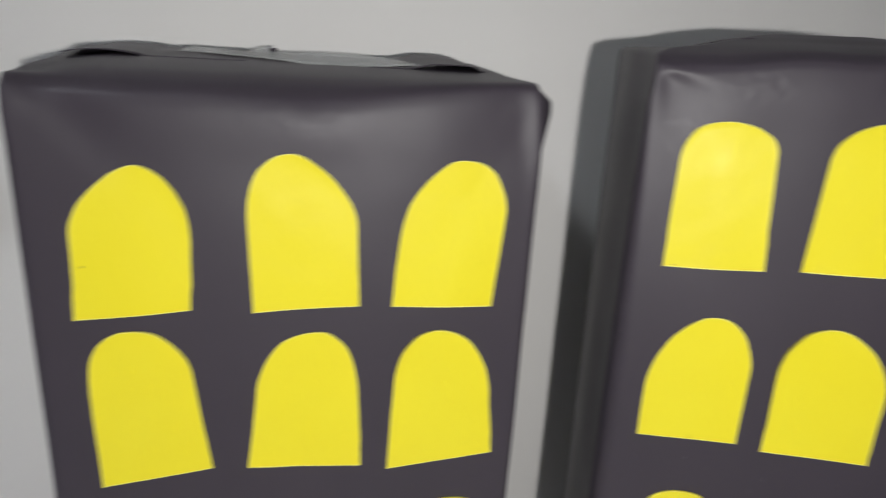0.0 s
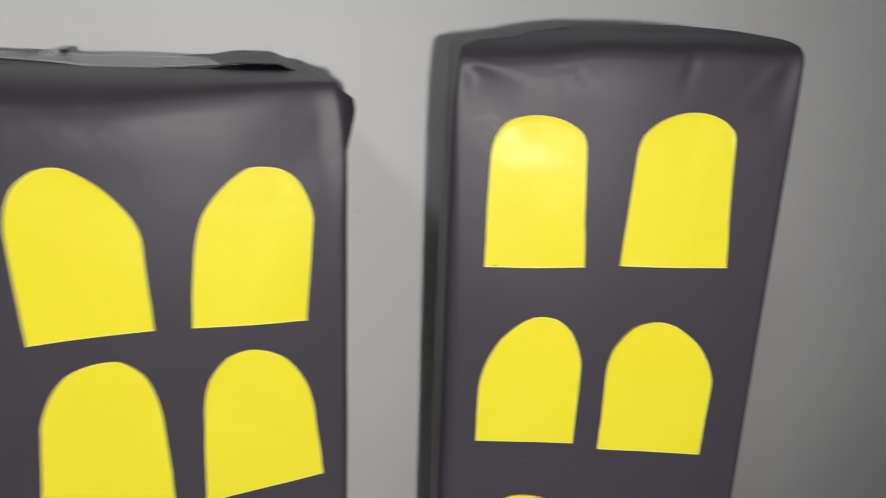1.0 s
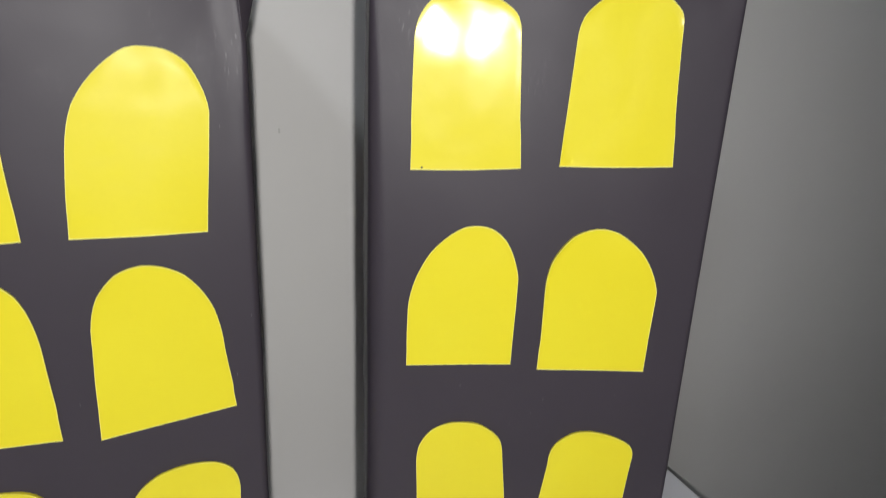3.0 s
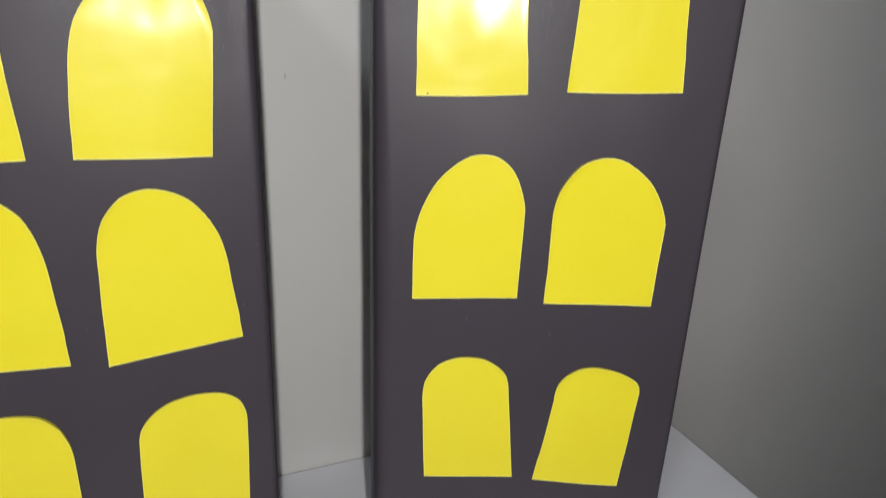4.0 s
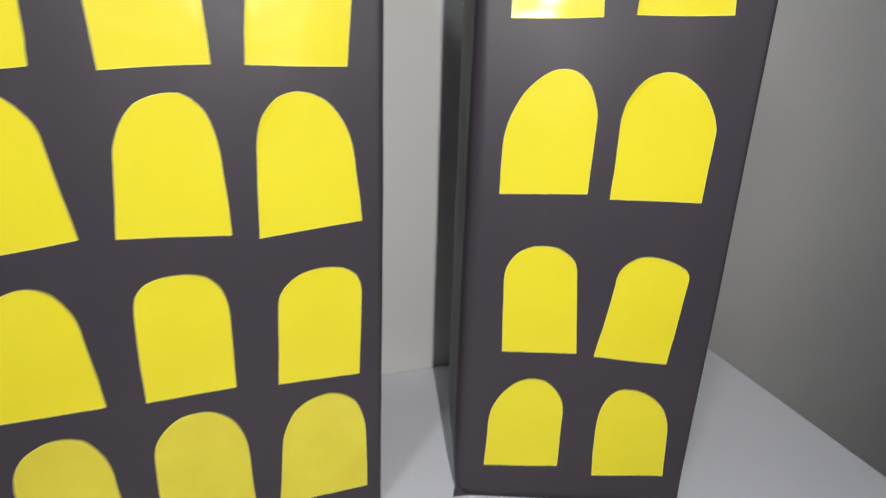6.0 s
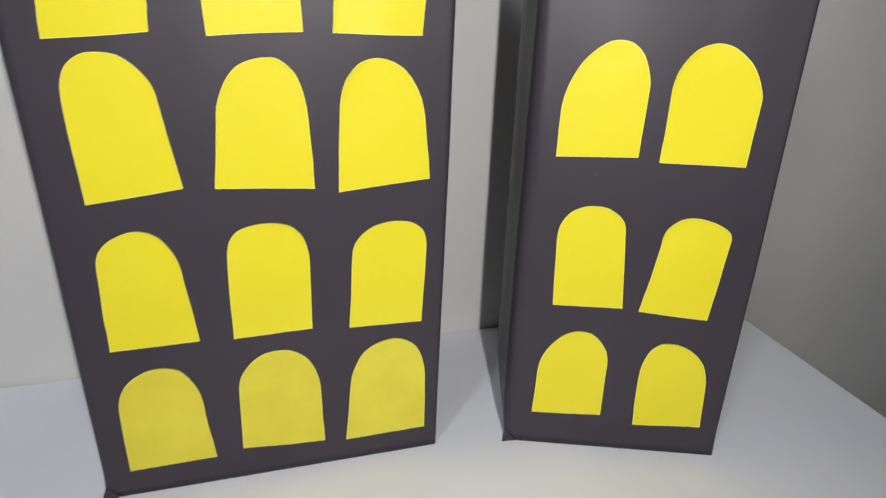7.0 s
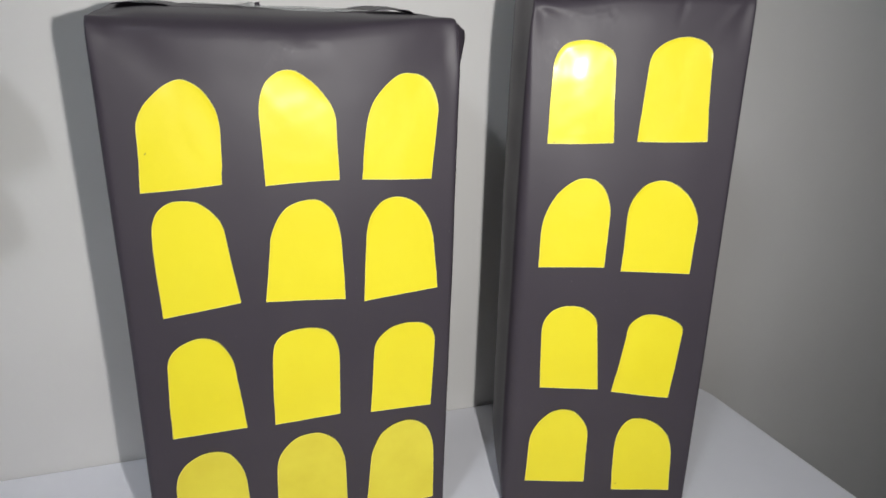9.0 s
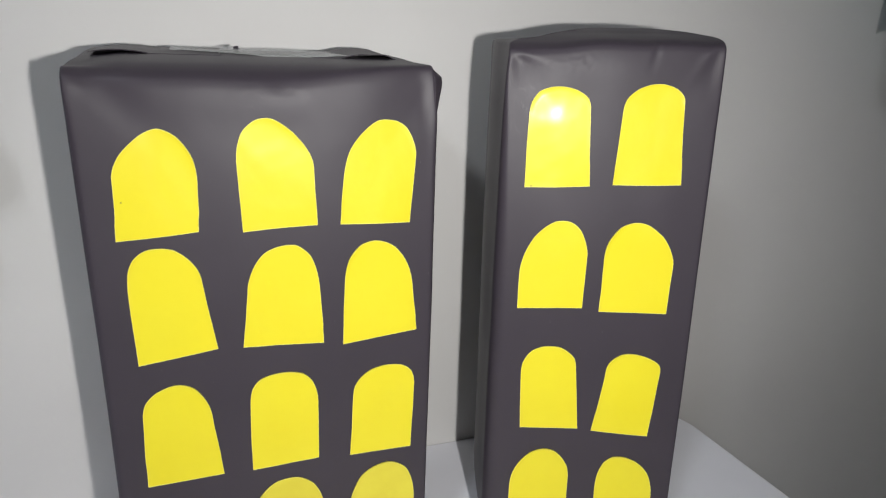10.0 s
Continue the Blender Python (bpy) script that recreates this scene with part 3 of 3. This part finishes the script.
def gathered_cloth():
    """A cloth gathered into folds that stands well off the wall at its near rim and hangs lower further along."""
    bm = bmesh.new()
    nu, nw = 60, 30
    grid = []
    for j in range(nw + 1):
        w = j / nw
        row = []
        for i in range(nu + 1):
            u = i / nu
            hem = 0.474 - 0.05 * ease(u / 0.35) + 0.008 * math.sin(u * 34) + 0.005 * math.sin(u * 71 + 1)
            z = lerp(hem, 0.92, w)
            x = 0.812 + 0.36 * u + 0.012 * math.sin(w * 9) * (1 - u) - 0.03 * w * (1 - u)
            out = 0.080 * (1 - 0.6 * u) * (1 - 0.75 * w) + 0.010 * math.sin(u * 44 + 2 * w) * (1 - 0.6 * w) + 0.014
            row.append(bm.verts.new((x, BACK - out, z)))
        grid.append(row)
    for p, q in zip(grid, grid[1:]):
        for i in range(nu):
            bm.faces.new((p[i], p[i + 1], q[i + 1], q[i]))
    bmesh.ops.solidify(bm, geom=bm.faces[:], thickness=0.0015)
    return bm


cloth = tagged(new("hanging_cloth"), "gathered teal cloth with pale mint patches hung on the painted wall", "cloth")
part("fabric", gathered_cloth(), TEAL, cloth)
for x, z, size in ((0.822, 0.520, 0.011), (0.838, 0.488, 0.009), (0.872, 0.512, 0.012), (0.915, 0.482, 0.012)):
    patch = box_bm(-size, size, -0.001, 0.001, -size, size, 0.0009)
    bmesh.ops.rotate(patch, verts=patch.verts, cent=(0, 0, 0), matrix=Matrix.Rotation(0.7, 3, "Y"))
    bmesh.ops.translate(patch, verts=patch.verts, vec=(x, BACK - 0.112, z))
    part("patch", patch, MINT, cloth, "pale mint patch")


# the wrapping's corner sticks out a little at each tower's foot
for tower, x0, tip in ((wide, 0.0, 0.005), (slim, 0.0, 0.003)):
    bm = bmesh.new()
    outer = [bm.verts.new(p) for p in ((x0 - tip * 0.7, -tip, 0.0002), (x0 + 0.009, -0.0006, 0.0004), (x0 + 0.001, -0.0008, 0.010), (x0 - 0.0012, 0.007, 0.0004))]
    inner = bm.verts.new((x0 + 0.004, 0.004, 0.002))
    bm.faces.new((outer[0], outer[1], outer[2]))
    bm.faces.new((outer[0], outer[2], outer[3]))
    bm.faces.new((outer[1], inner, outer[2]))
    bm.faces.new((outer[3], outer[2], inner))
    bm.faces.new((outer[0], outer[3], inner, outer[1]))
    part("paper_fold", bm, BLACK, tower, smooth=False)
